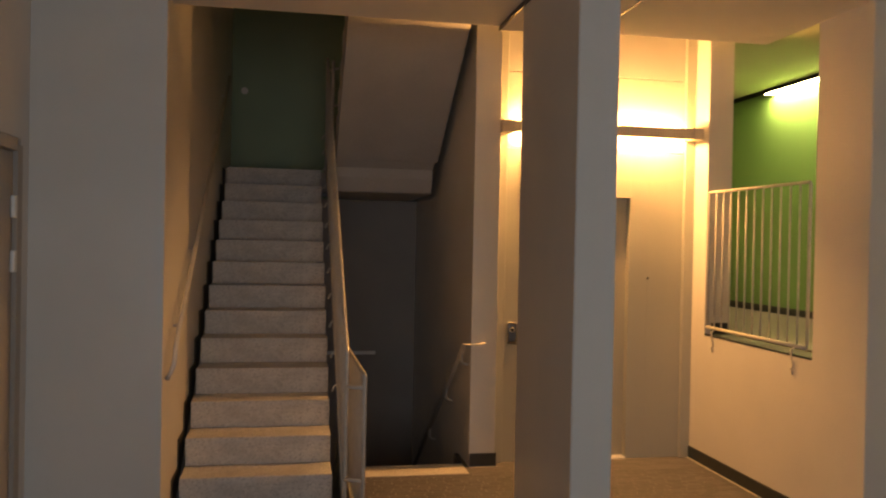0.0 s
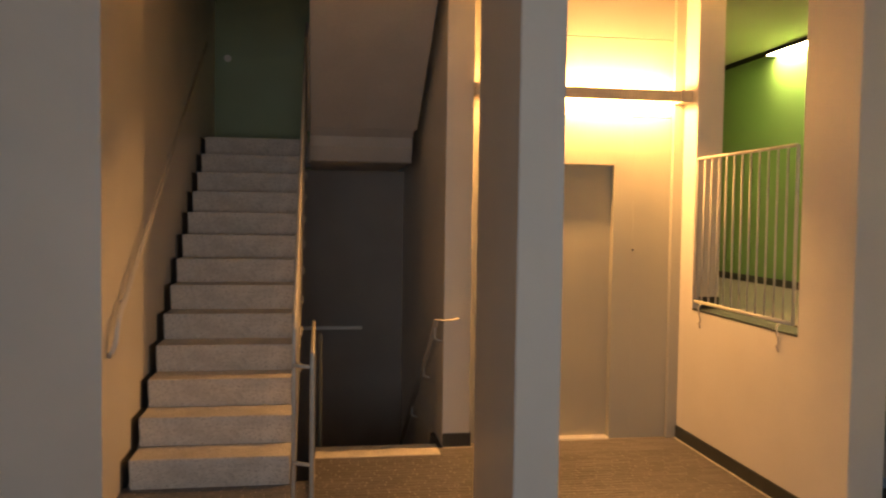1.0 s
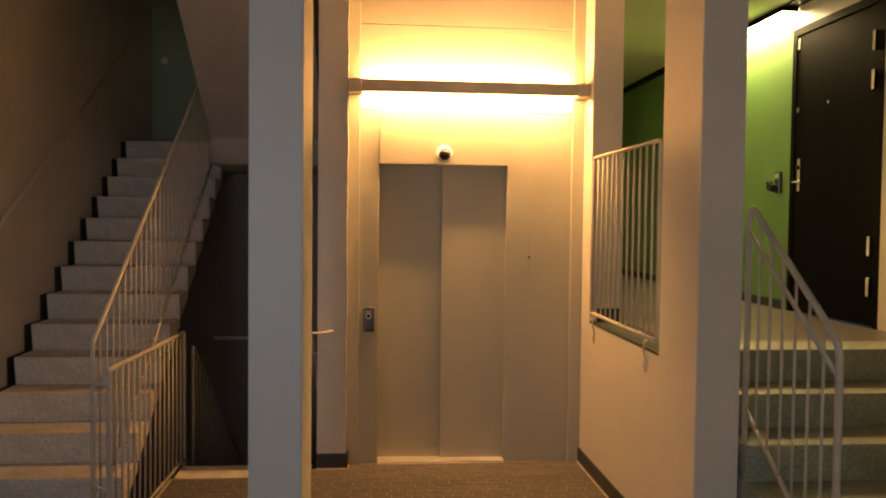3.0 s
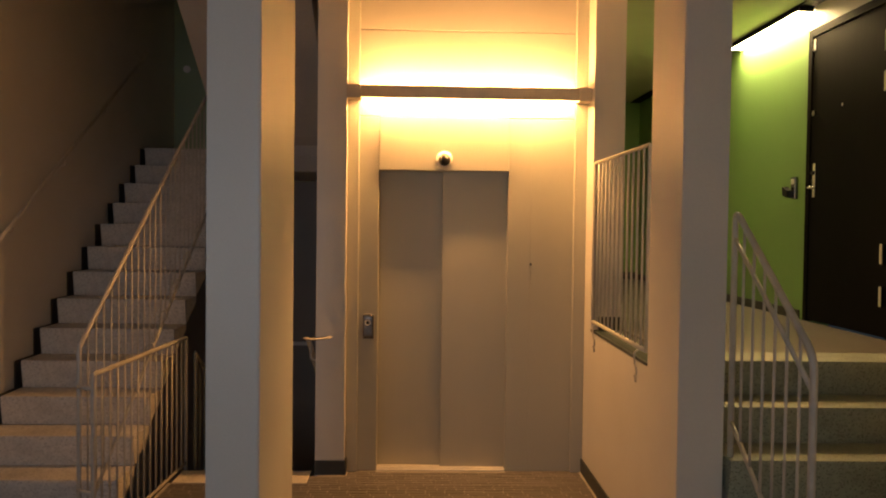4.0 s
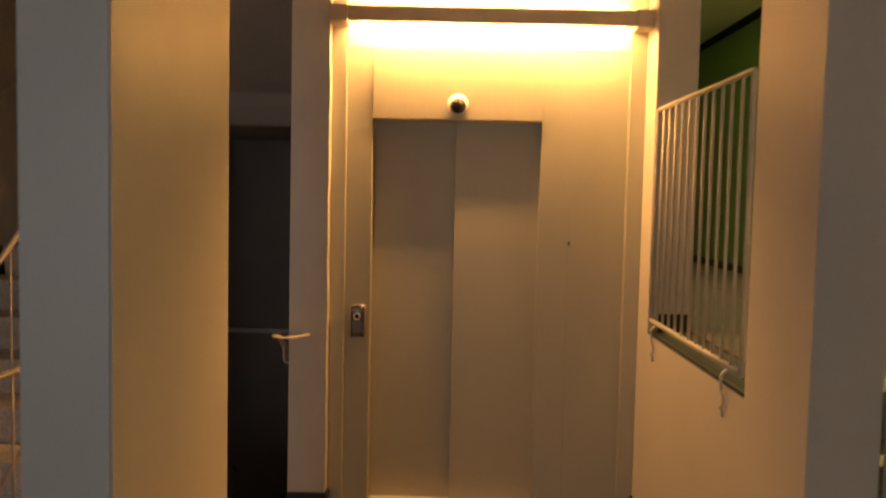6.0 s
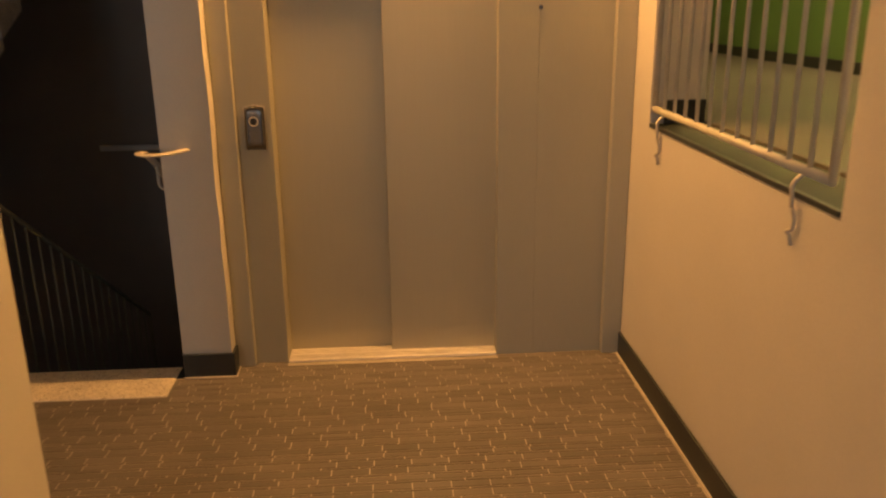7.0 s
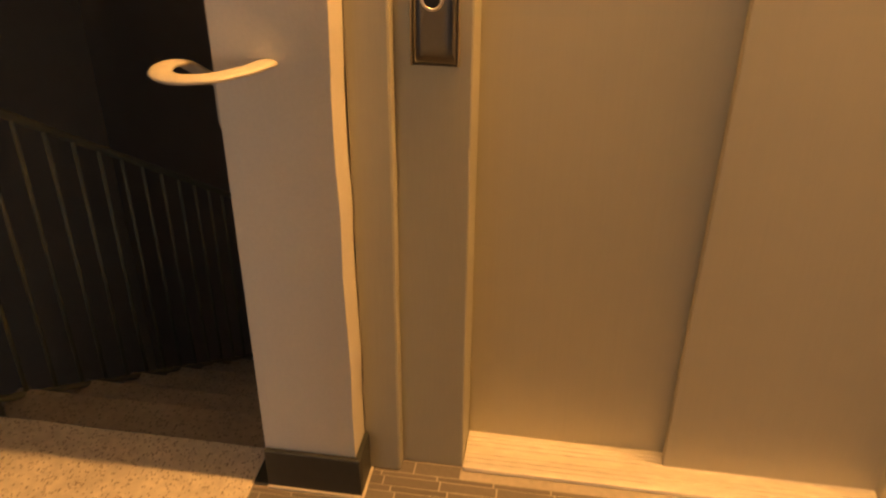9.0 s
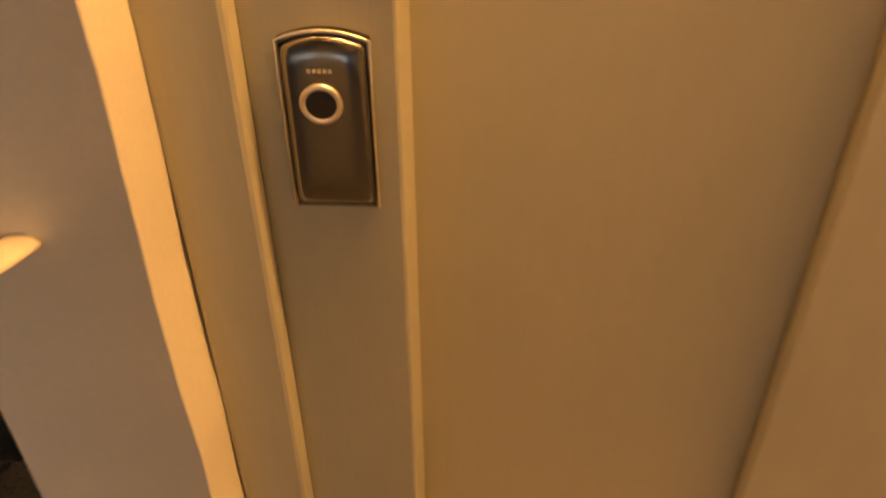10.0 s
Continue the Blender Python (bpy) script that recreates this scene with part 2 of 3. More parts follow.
structure("wall_back_stair", box((X_STAIR_WALL, Y_BACK, 2.16), (X_PIER_W, Y_BACK + 0.2, Z_TOP)), MUTED, "dull green painted wall over the landing")
structure("wall_back_cellar", box((X_STAIR_WALL, 2.82, -2.6), (X_PIER_W, 3.02, 2.16)), CELLAR, "dull grey wall at the foot of the cellar stair")

# right wall with its barred opening
Y_WIN0, Y_WIN1, Z_WIN = -1.595, -0.25, 1.022
wr = bmesh.new()
gy, gz = (Y_RIGHT_END, Y_WIN0, Y_WIN1, 0.14), (-0.2, Z_WIN, Z_GREEN, Z_TOP)
cell = [[wr.verts.new((X_RIGHT, y, z)) for z in gz] for y in gy]
for i in range(3):
    for j in range(3):
        if (i, j) != (1, 1):
            wr.faces.new((cell[i][j], cell[i + 1][j], cell[i + 1][j + 1], cell[i][j + 1]))
r = bmesh.ops.extrude_face_region(wr, geom=wr.faces[:])
bmesh.ops.translate(wr, vec=(X_RIGHT_E - X_RIGHT, 0, 0), verts=[v for v in r["geom"] if isinstance(v, bmesh.types.BMVert)])
bmesh.ops.recalc_face_normals(wr, faces=wr.faces)
bmesh.ops.bevel(wr, geom=[e for e in wr.edges if e.calc_face_angle(0) > 1], offset=0.004, segments=2, affect="EDGES")
structure("wall_right", wr, PAINT, "white painted wall with a barred opening")
structure("sill_opening", box((X_RIGHT + 0.002, Y_WIN0 + 0.002, Z_WIN), (X_RIGHT_E, Y_WIN1 - 0.002, Z_WIN + 0.012), 0.003), GREENSILL, "dark green painted sill of the barred opening")

structure("trim_sill_front", box((X_RIGHT - 0.002, Y_WIN0 + 0.002, Z_WIN + 0.0005), (X_RIGHT + 0.016, Y_WIN1 - 0.002, Z_WIN + 0.015), 0.002), PLINTH, "black front edge of the painted sill")
structure("baseboard_reveal", box((X_RIGHT + 0.05, Y_WIN1 - 0.012, Z_WIN + 0.012), (X_RIGHT_E, Y_WIN1, Z_WIN + 0.1), 0.003), PLINTH, "dark skirting at the foot of the opening's reveal")

# hall ceiling, ending before the lift; tall space in front of the lift
slab = box((X_WEST - 0.2, Y_SOUTH - 0.2, Z_CEIL), (X_RIGHT, Y_CEIL, Z_CEIL + 0.28), 0.004)
add_box(slab, (X_RIGHT, Y_SOUTH - 0.2, Z_CEIL), (X_RIGHT_E, Y_RIGHT_END, Z_CEIL + 0.28))
structure("ceiling_hall", slab, CEILING, "white painted ceiling slab with an open edge")
structure("ceiling_hall_east", box((X_RIGHT_E, Y_SOUTH - 0.2, Z_GREEN), (X_GREEN + 0.2, Y_CEIL - 0.6, Z_GREEN + 0.28)), CEILING, "white painted ceiling over the short stair")
structure("ceiling_top", box((X_WEST - 0.2, -4.0, Z_TOP), (X_RIGHT_E + 0.1, Y_BACK + 0.2, Z_TOP + 0.2)), CONCRETE, "bare concrete ceiling high over the stairwell")
# unseen upper walls, coloured green so light bounced down the stairwell turns green
structure("wall_upper_south", box((X_WEST - 0.2, -4.2, Z_CEIL + 0.28), (X_RIGHT_E, -4.0, Z_TOP)), GREEN, "unseen wall of the storey above, green to tint the bounced light")
structure("wall_upper_west", box((X_WEST - 0.2, -4.0, Z_CEIL + 0.28), (X_WEST, -1.25, Z_TOP)), GREEN, "unseen wall of the storey above, green to tint the bounced light")

# hall walls round the camera
ww = bmesh.new()
Y_D0, Y_D1, Z_D = -2.43, -1.39, 2.24
add_box(ww, (X_WEST - 0.2, Y_SOUTH, 0), (X_WEST, Y_D0, Z_CEIL))
add_box(ww, (X_WEST - 0.2, Y_D0, Z_D), (X_WEST, Y_D1, Z_CEIL))
add_box(ww, (X_WEST - 0.2, Y_D1, 0), (X_WEST, -1.25, Z_CEIL))
structure("wall_west_hall", ww, PAINT, "white painted side wall of the hall with a door")
ws = bmesh.new()
add_box(ws, (X_WEST - 0.2, Y_SOUTH - 0.2, 0), (-2.9, Y_SOUTH, Z_GREEN))
add_box(ws, (-0.5, Y_SOUTH - 0.2, 0), (X_GREEN + 0.2, Y_SOUTH, Z_GREEN))
add_box(ws, (-2.9, Y_SOUTH - 0.2, 2.65), (-0.5, Y_SOUTH, Z_GREEN))
structure("wall_south", ws, PAINT, "plain white wall round the entrance opening")
structure("wall_east_hall", box((X_GREEN, -3.5, -0.2), (X_GREEN + 0.2, -0.78, Z_GREEN + 0.2)), PAINT, "plain white wall beside the short stair")
# out of view; added to hold part of the daylight off the short stair
structure("wall_hall_return", box((X_RIGHT_E, Y_SOUTH, -0.2), (X_RIGHT_E + 0.2, -3.35, Z_GREEN)), PAINT, "unseen white side wall, added to keep daylight off the short stair")
structure("wall_stair_return", box((X_RIGHT_E + 0.2, -3.5, -0.2), (X_GREEN, -3.35, Z_GREEN)), PAINT, "plain white wall behind the short stair")

# mezzanine with the green wall
structure("floor_mezzanine", box((X_RIGHT_E, -1.50, 0.6), (X_GREEN, 5.0, Z_MEZZ - 0.001)), MEZZ, "pale grey-brown mezzanine floor")
structure("wall_green", box((X_GREEN, 0.36, 0.6), (X_GREEN + 0.2, 5.2, Z_GREEN + 0.2)), GREEN, "bright green painted wall")
structure("wall_green_end", box((1.70, 5.0, 0.6), (X_GREEN, 5.2, Z_GREEN + 0.2)), GREEN, "bright green painted end wall")
structure("wall_shaft_side", box((X_RIGHT_E, 0.0, 0.6), (1.70, 5.0, Z_GREEN)), PAINT, "pale wall of the lift shaft")
structure("ceiling_green", box((X_RIGHT_E, -1.62, Z_GREEN), (X_GREEN + 0.2, 5.2, Z_GREEN + 0.2)), CEILING_BOUNCE, "white ceiling over the green corridor, tinted for green bounced light")
structure("wall_over_door", box((X_GREEN, -0.78, 3.2), (X_GREEN + 0.2, 0.36, Z_GREEN + 0.2)), PAINT, "white wall strip over the black door")
# over the door its black stands in for ceiling that gets no light
structure("trim_shadow_channel", box((X_GREEN - 0.13, -1.5, Z_GREEN - 0.008), (X_GREEN - 0.0005, 4.99, Z_GREEN - 0.0005), 0.002), DOORBLACK, "black channel along the wall top, standing in for unlit ceiling over the door")


def skirting(name, a, b):
    return structure(name, box(a, b, 0.003), PLINTH, "dark grey skirting with a pale sealant line")


skirting("baseboard_right", (X_RIGHT - 0.012, Y_RIGHT_END, 0.0), (X_RIGHT, -0.036, 0.1))
skirting("baseboard_pier", (X_PIER_W, Y_PIER - 0.012, 0.0), (X_PIER_E + 0.012, Y_PIER, 0.105))
skirting("baseboard_pier_side", (X_PIER_E, Y_PIER, 0.0), (X_PIER_E + 0.012, -0.036, 0.105))
skirting("baseboard_green", (X_GREEN - 0.012, 0.40, Z_MEZZ), (X_GREEN, 5.0, Z_MEZZ + 0.07))
skirting("baseboard_green_end", (1.70, 4.988, Z_MEZZ), (X_GREEN - 0.012, 5.0, Z_MEZZ + 0.09))
structure("trim_sealant_right", box((X_RIGHT - 0.019, Y_RIGHT_END, 0.0), (X_RIGHT - 0.012, -0.036, 0.006), 0.002), SEAL, "pale sealant line along the skirting")
structure("trim_sealant_pier", box((X_PIER_W, Y_PIER - 0.018, 0.0), (X_PIER_E + 0.018, Y_PIER - 0.012, 0.006), 0.002), SEAL, "pale sealant line round the pier")
structure("trim_sealant_pier_side", box((X_PIER_E + 0.012, Y_PIER - 0.012, 0.0), (X_PIER_E + 0.018, -0.036, 0.006), 0.002), SEAL, "pale sealant line round the pier")

# free-standing fin column
fin = bmesh.new()
lower = [fin.verts.new((x, y, 0.0)) for x, y in ((-0.503, -2.638), (-0.305, -2.634), (-0.349, -1.545), (-0.46, -1.548))]
fin.faces.new(lower)
r = bmesh.ops.extrude_face_region(fin, geom=fin.faces[:])
bmesh.ops.translate(fin, vec=(0, 0, Z_CEIL), verts=[v for v in r["geom"] if isinstance(v, bmesh.types.BMVert)])
bmesh.ops.recalc_face_normals(fin, faces=fin.faces)
bmesh.ops.bevel(fin, geom=[e for e in fin.edges if abs(e.verts[0].co.z - e.verts[1].co.z) > 1], offset=0.005, segments=2, affect="EDGES")
structure("column", fin, PAINT, "white painted concrete fin column")
panel = structure("ceiling_panel", box((-0.47, -2.5, Z_CEIL - 0.03), (0.134, Y_CEIL - 0.02, Z_CEIL), 0.003), CEILING, "slightly lowered ceiling panel with dark edges")
for x in (-0.478, 0.134):
    part("edge_strip", box((x, -2.5, Z_CEIL - 0.034), (x + 0.008, Y_CEIL - 0.02, Z_CEIL)), BLACK, panel, "black edge strip")

# ---- lift ----
lift = tagged(empty("lift_front", (0, 0, 0)), "grey steel lift front with a two-leaf sliding door", "lift")
Z_HEAD = 2.48
part("door_leaf", box((-0.03, 0.106, 0.012), (0.47, 0.13, 2.14), 0.003), LEAF, lift, "brushed steel rear door leaf")
part("door_leaf", box((0.445, 0.060, 0.012), (0.93, 0.089, 2.14), 0.003), LEAF, lift, "brushed steel front door leaf")
part("jamb", box((-0.14, 0.0, 0.0), (0.0, 0.15, Z_HEAD - 0.012), 0.004), STEEL, lift, "grey steel jamb")
part("jamb", box((0.9, 0.0, 0.0), (1.0597, 0.15, Z_HEAD - 0.012), 0.0008), STEEL, lift, "grey steel jamb")
part("header", box((0.0003, -0.018, 2.1), (0.8997, 0.15, Z_HEAD - 0.012), 0.004), STEEL, lift)
part("cover_panel", box((1.0602, 0.0, 0.0), (1.37, 0.15, Z_HEAD - 0.012), 0.0008), STEEL, lift)
part("cover_panel", box((-0.14, 0.0, Z_HEAD - 0.007), (1.37, 0.15, 3.061), 0.002), STEEL_LIGHT, lift)
part("cover_panel", box((-0.14, 0.0, 3.066), (1.37, 0.15, Z_TOP), 0.002), STEEL_LIGHT, lift)
part("side_panel", box((X_PIER_E, -0.035, 0.0), (-0.135, -0.0005, Z_TOP), 0.006), STEEL, lift)
part("side_panel", box((1.355, -0.035, 0.0), (X_RIGHT, -0.0005, Z_TOP), 0.006), STEEL, lift)
sill = part("sill", box((0.001, -0.012, 0.0), (0.899, 0.13, 0.012), 0.002), SILL, lift, "worn pale aluminium door sill")
for y in (0.004, 0.018, 0.032, 0.058, 0.072, 0.086):
    part("sill_ridge", box((0.004, y, 0.012), (0.896, y + 0.006, 0.0155), 0.001), SILL, sill)
structure("wall_shaft", box((X_PIER_E, 0.152, -0.2), (X_RIGHT_E, 0.3, Z_TOP)), PAINT, "lift shaft wall behind the steel front")

bolt = part("screw", disc((1.062, -0.004, 1.457), 0.008, 0.008), CHROME, lift, "small dark screw")

part("label_plate", box((0.015, -0.002, 2.118), (0.075, 0.0, 2.15), 0.0005), SILL, lift, "small pale label plate")

# call button plate
call = tagged(empty("call_plate", (-0.062, 0, 0.95)), "dark chrome lift call plate with one round button", "call button")
inv = Matrix.Translation((0.062, 0, -0.95))


def cp(bm):
    bmesh.ops.transform(bm, matrix=inv, verts=bm.verts)
    return bm


CX, CZ = -0.064, 1.041
W, Z0, Z1 = 0.04, 0.928, 1.0945


def arch(w, z0, z1, rise, steps=10):
    """Outline of a plate with an arched top, in (x, z)."""
    return [(CX - w, z0), (CX + w, z0)] + [(CX + w - 2 * w * k / steps, z1 + rise * 4 * (k / steps) * (1 - k / steps)) for k in range(steps + 1)]


part("back_plate", cp(prism(arch(W, Z0, Z1, 0.0085), -0.011, 0.0, "y")), CHROME, call, "dark back plate")
# thin bright rim round the sides and over the top
rim_path = [(CX - W, -0.0115, Z0)] + [(x, -0.0115, z) for x, z in arch(W, Z0, Z1, 0.0085)[:1:-1]] + [(CX + W, -0.0115, Z0)]
part("rim", cp(tube(rim_path, 0.0019, 8)), RIM, call, "thin bright chrome rim", True)
# domed face, rolled back at top and bottom
nu, nv, w = 14, 36, 0.0373
face = bmesh.new()
grid = []
for j in range(nv + 1):
    v = j / nv
    line = []
    for i in range(nu + 1):
        u = 2 * i / nu - 1
        z = Z0 + 0.001 + (Z1 - 0.0035 - Z0 + 0.0085 * (1 - u * u)) * v
        roll = (1 - abs(2 * v - 1) ** 11) * (1 - 0.5 * abs(u) ** 10)
        line.append(face.verts.new((CX + w * u, -0.0105 - 0.0115 * roll, z)))
    grid.append(line)
for j in range(nv):
    for i in range(nu):
        face.faces.new((grid[j][i], grid[j][i + 1], grid[j + 1][i + 1], grid[j + 1][i]))
r = bmesh.ops.extrude_face_region(face, geom=face.faces[:])
bmesh.ops.translate(face, vec=(0, 0.004, 0), verts=[v for v in r["geom"] if isinstance(v, bmesh.types.BMVert)])
bmesh.ops.recalc_face_normals(face, faces=face.faces)
part("face_plate", cp(face), CHROME, call, "domed dark polished face", True)
ring = bmesh.new()
n_r, n_s = 28, 8
rv = [[ring.verts.new((CX - 0.003 + (0.0163 + 0.0032 * math.cos(b)) * math.cos(a), -0.0225 - 0.0035 * math.sin(b), CZ + (0.0163 + 0.0032 * math.cos(b)) * math.sin(a)))
       for b in (2 * math.pi * j / n_s for j in range(n_s))] for a in (2 * math.pi * i / n_r for i in range(n_r))]
for i in range(n_r):
    for j in range(n_s):
        ring.faces.new((rv[i][j], rv[(i + 1) % n_r][j], rv[(i + 1) % n_r][(j + 1) % n_s], rv[i][(j + 1) % n_s]))
bmesh.ops.recalc_face_normals(ring, faces=ring.faces)
part("button_ring", cp(ring), RIM, call, "bright chrome ring", True)
part("button", cp(disc((CX - 0.003, -0.0225, CZ), 0.0142, 0.004)), BLACK, call, "dark round button")
for k in range(5):
    part("engraved_bar", cp(box((CX - 0.013 + k * 0.0046, -0.0223, 1.0695), (CX - 0.0098 + k * 0.0046, -0.0215, 1.0728))), BRONZE, call)

# dome camera over the door
dome = tagged(empty("dome_camera", (0.451, 0, 2.18)), "small white dome camera with a black lens", "camera")


def dm(bm):
    bmesh.ops.transform(bm, matrix=Matrix.Translation((-0.451, 0, -2.18)), verts=bm.verts)
    return bm


part("base", dm(disc((0.451, -0.02, 2.18), 0.062, 0.04, sides=32, r2=0.05)), WHITE, dome, "white housing", True)
ball = bmesh.new()
bmesh.ops.create_uvsphere(ball, u_segments=20, v_segments=12, radius=0.042, matrix=Matrix.Translation((0.451, -0.045, 2.172)))
part("lens", dm(ball), BLACK, dome, "black glossy dome", True)

# wall lamp bar across the lift front
lamp = tagged(empty("lamp_bar", (0.6, -0.06, 2.62)), "long horizontal lamp bar lighting up and down", "lamp")


def lb(bm):
    bmesh.ops.transform(bm, matrix=Matrix.Translation((-0.6, 0.06, -2.62)), verts=bm.verts)
    return bm


part("housing", lb(box((-0.12, -0.17, 2.575), (1.352, -0.152, 2.657), 0.004)), BRONZE, lamp, "beige metal front rail")
part("end_cap", lb(box((X_PIER_E + 0.002, -0.174, 2.57), (-0.122, -0.036, 2.661), 0.004)), BRONZE, lamp, "square end cap")
part("end_cap", lb(box((1.354, -0.174, 2.57), (X_RIGHT - 0.002, -0.036, 2.661), 0.004)), BRONZE, lamp, "square end cap")
part("tube", lb(tube([(-0.10, -0.10, 2.615), (1.332, -0.10, 2.615)], 0.013, 12)), GLOW, lamp, "glowing warm lamp tube", True)
for x in (-0.12, 1.332):
    part("socket", lb(box((x, -0.152, 2.596), (x + 0.02, -0.08, 2.634), 0.002)), WHITE, lamp, "white tube socket")

# ---- stairs ----


def flight(name, label, x0, x1, y0, z0, count, going, rise, material, direction=1, waist=0.2, nose=0.025, inset=0.004):
    """A cast flight: separate steps on a sloping slab. y0: front of the first riser, z0: floor below it."""
    st = tagged(empty(name, ((x0 + x1) / 2, y0, z0)), label, "stairs")
    cx = (x0 + x1) / 2
    prof = [(0, rise), (0, rise - 0.035), (direction * nose, 0.0), (direction * (going + nose), rise - 0.05), (direction * (going + nose), rise - 0.002), (direction * going, rise)]
    bm = prism(prof, x0 - cx, x1 - cx)
    edges = [e for e in bm.edges if all(abs(v.co.y) < 1e-6 for v in e.verts) and abs(e.verts[0].co.x - e.verts[1].co.x) > 0.1]
    bmesh.ops.bevel(bm, geom=edges, offset=0.006, segments=2, affect="EDGES")
    first = None
    for k in range(count):
        if first is None:
            ob = first = part("step", bm, material, st)
        else:
            ob = new("step", first.data)
            ob.parent = st
        ob.location = (0, direction * going * k, rise * k)
    yl, zl = direction * going * count, rise * count
    y_in = direction * (nose + 0.005)
    back = waist * going / rise
    slab = prism([(y_in, -0.002), (y_in + yl, zl - 0.002), (y_in + yl, zl - waist), (y_in + direction * back, -0.002)], x0 - cx + inset, x1 - cx - inset)
    part("slab", slab, CONCRETE, st, "smooth concrete underside")
    return st


flight("stair_up", "straight flight of speckled grey terrazzo steps", -2.45, -1.49, -0.832, 0.0, 13, GOING, RISE, TERRAZZO, inset=0.14)
Z_LAND = 13 * RISE
landing = bmesh.new()
add_box(landing, (X_STAIR_WALL, 2.84, Z_LAND - 0.22), (X_PIER_W, Y_BACK, Z_LAND))
structure("trim_landing_beam", prism([(y, Z_LAND + z) for y, z in ((1.205, -0.003), (1.30, -0.07), (1.306, -0.155), (1.365, -0.28), (1.39, -0.29), (2.838, -0.29), (2.838, -0.003))], -1.40, -0.5),
          CONCRETE, "rounded concrete beam under the landing")
structure("floor_landing", landing, CONCRETE, "concrete stair landing")
flight("stair_on", "upper flight seen from below, smooth concrete underside", -1.40, -0.47, 1.62, Z_LAND, 10, GOING, RISE, TERRAZZO, -1, 0.266)

# dark stepped strip painted as shade in the gap between flight and wall
zig = [(-0.80, -0.1)]
for k in range(13):
    zig += [(-0.832 + GOING * k, RISE * k - 0.002), (-0.832 + GOING * k, RISE * (k + 1) - 0.004)]
zig += [(2.838, 13 * RISE - 0.004), (2.838, 13 * RISE - 0.4)]
structure("trim_stair_skirting", prism(zig, X_STAIR_WALL + 0.0005, X_STAIR_WALL + 0.006), GAP_SHADE, "dark stepped strip standing in for shade in the gap beside the flight")

# cellar stair, going down away from the hall
structure("trim_stair_edge", box((-1.335, -0.28, -0.25), (X_PIER_W - 0.035, -0.015, 0.003), 0.003), TERRAZZO_PALE, "pale speckled terrazzo edge of the cellar stair")
structure("trim_pier_gap", box((X_PIER_W - 0.035, Y_PIER - 0.005, -0.2), (X_PIER_W, 0.3, 0.0005)), PLINTH, "dark joint beside the pier")
cellar = tagged(empty("stair_down", (-0.9, 0.01, 0)), "terrazzo flight going down into the dark cellar", "stairs")
sbm = box((-0.43, 0, -0.19), (0.46, 0.31, 0.0), 0.004)
first = part("step", sbm, TERRAZZO, cellar)
for k in range(10):
    ob = first if k == 0 else new("step", first.data)
    ob.parent = cellar
    ob.location = (0, -0.03 + 0.27 * k, -0.185 * (k + 1))
structure("floor_cellar", box((X_STAIR_WALL, -0.4, -2.8), (X_PIER_W, 3.0, -2.4)), CONCRETE, "dark cellar floor")

# short stair to the mezzanine
flight("stair_mezzanine", "six wide grey-green terrazzo steps up to the green corridor", X_RIGHT_E + 0.02, X_GREEN, -1.555 - 5 * 0.29, 0.0, 6, 0.29, Z_MEZZ / 6, TERRAZZO_GREEN)

# ---- rails ----


def balustrade(name, label, corner_a, corner_b, foot_a, foot_b, r_top=0.0125, corner=0.012):
    """Top rail bent down into its two posts. corner_*: top corners; foot_*: z of the post's feet."""
    a, b = Vector(corner_a), Vector(corner_b)
    ob = tagged(empty(name, (a.x, a.y, foot_a)), label, "railing")
    off = -ob.location

    def sh(bm):
        bmesh.ops.translate(bm, vec=off, verts=bm.verts)
        return bm

    part("top_rail", sh(tube(rounded([(a.x, a.y, foot_a), a, b, (b.x, b.y, foot_b)], corner), r_top)), RAIL, ob, "", True)
    return ob, a, b, sh


def straight_bars(ob, a, b, sh, low_a, low_b, bars, r_bar=0.0065, low_r=0.01, second=0.0):
    low0, low1 = Vector((a.x, a.y, low_a)), Vector((b.x, b.y, low_b))
    part("bottom_rail", sh(tube([low0, low1], low_r)), RAIL, ob, "", True)
    if second:
        s = Vector((0, 0, second))
        part("middle_rail", sh(tube([a - s, b - s], low_r)), RAIL, ob, "", True)
    for k in range(1, bars):
        t = k / bars
        p, q = a.lerp(b, t), low0.lerp(low1, t)
        part("bar", sh(tube([p, q], r_bar, 8)), RAIL, ob, "", True)


# beside the rising flight
SL = 0.674
y_a, y_b = -1.46, 2.25
ob, a, b, sh = balustrade("stair_railing", "white steel stair railing with slim upright bars", (-1.45, y_a, 1.075), (-1.45, y_b, 1.075 + SL * (y_b - y_a)), 0.0, 2.4)
straight_bars(ob, a, b, sh, 0.12, 0.12 + SL * (y_b - y_a), 34, r_bar=0.0055)
for k in range(1, 13):
    yk = -0.832 + GOING * k - 0.09
    zk = 0.12 + SL * (yk - y_a)
    pts = rounded([(-1.45, yk, zk), (-1.425, yk + 0.01, zk + 0.03), (-1.44, yk + 0.02, zk + 0.075), (-1.475, yk + 0.02, zk + 0.06), (-1.488, yk + 0.02, zk + 0.02)], 0.02, 4)
    part("hook", sh(tube(pts, 0.0075, 8)), RAIL, ob, "curved white fixing hook", True)
for z in (2.75, 3.1):
    part("tie", sh(tube([(-1.45, 1.75, z + 0.25), (-1.37, 1.62, z + 0.25)], 0.01, 8)), RAIL, ob, "", True)
part("end_post", sh(tube([(-1.42, 1.62, Z_LAND), (-1.42, 1.62, 3.42)], 0.016, 8)), RAIL, ob, "", True)
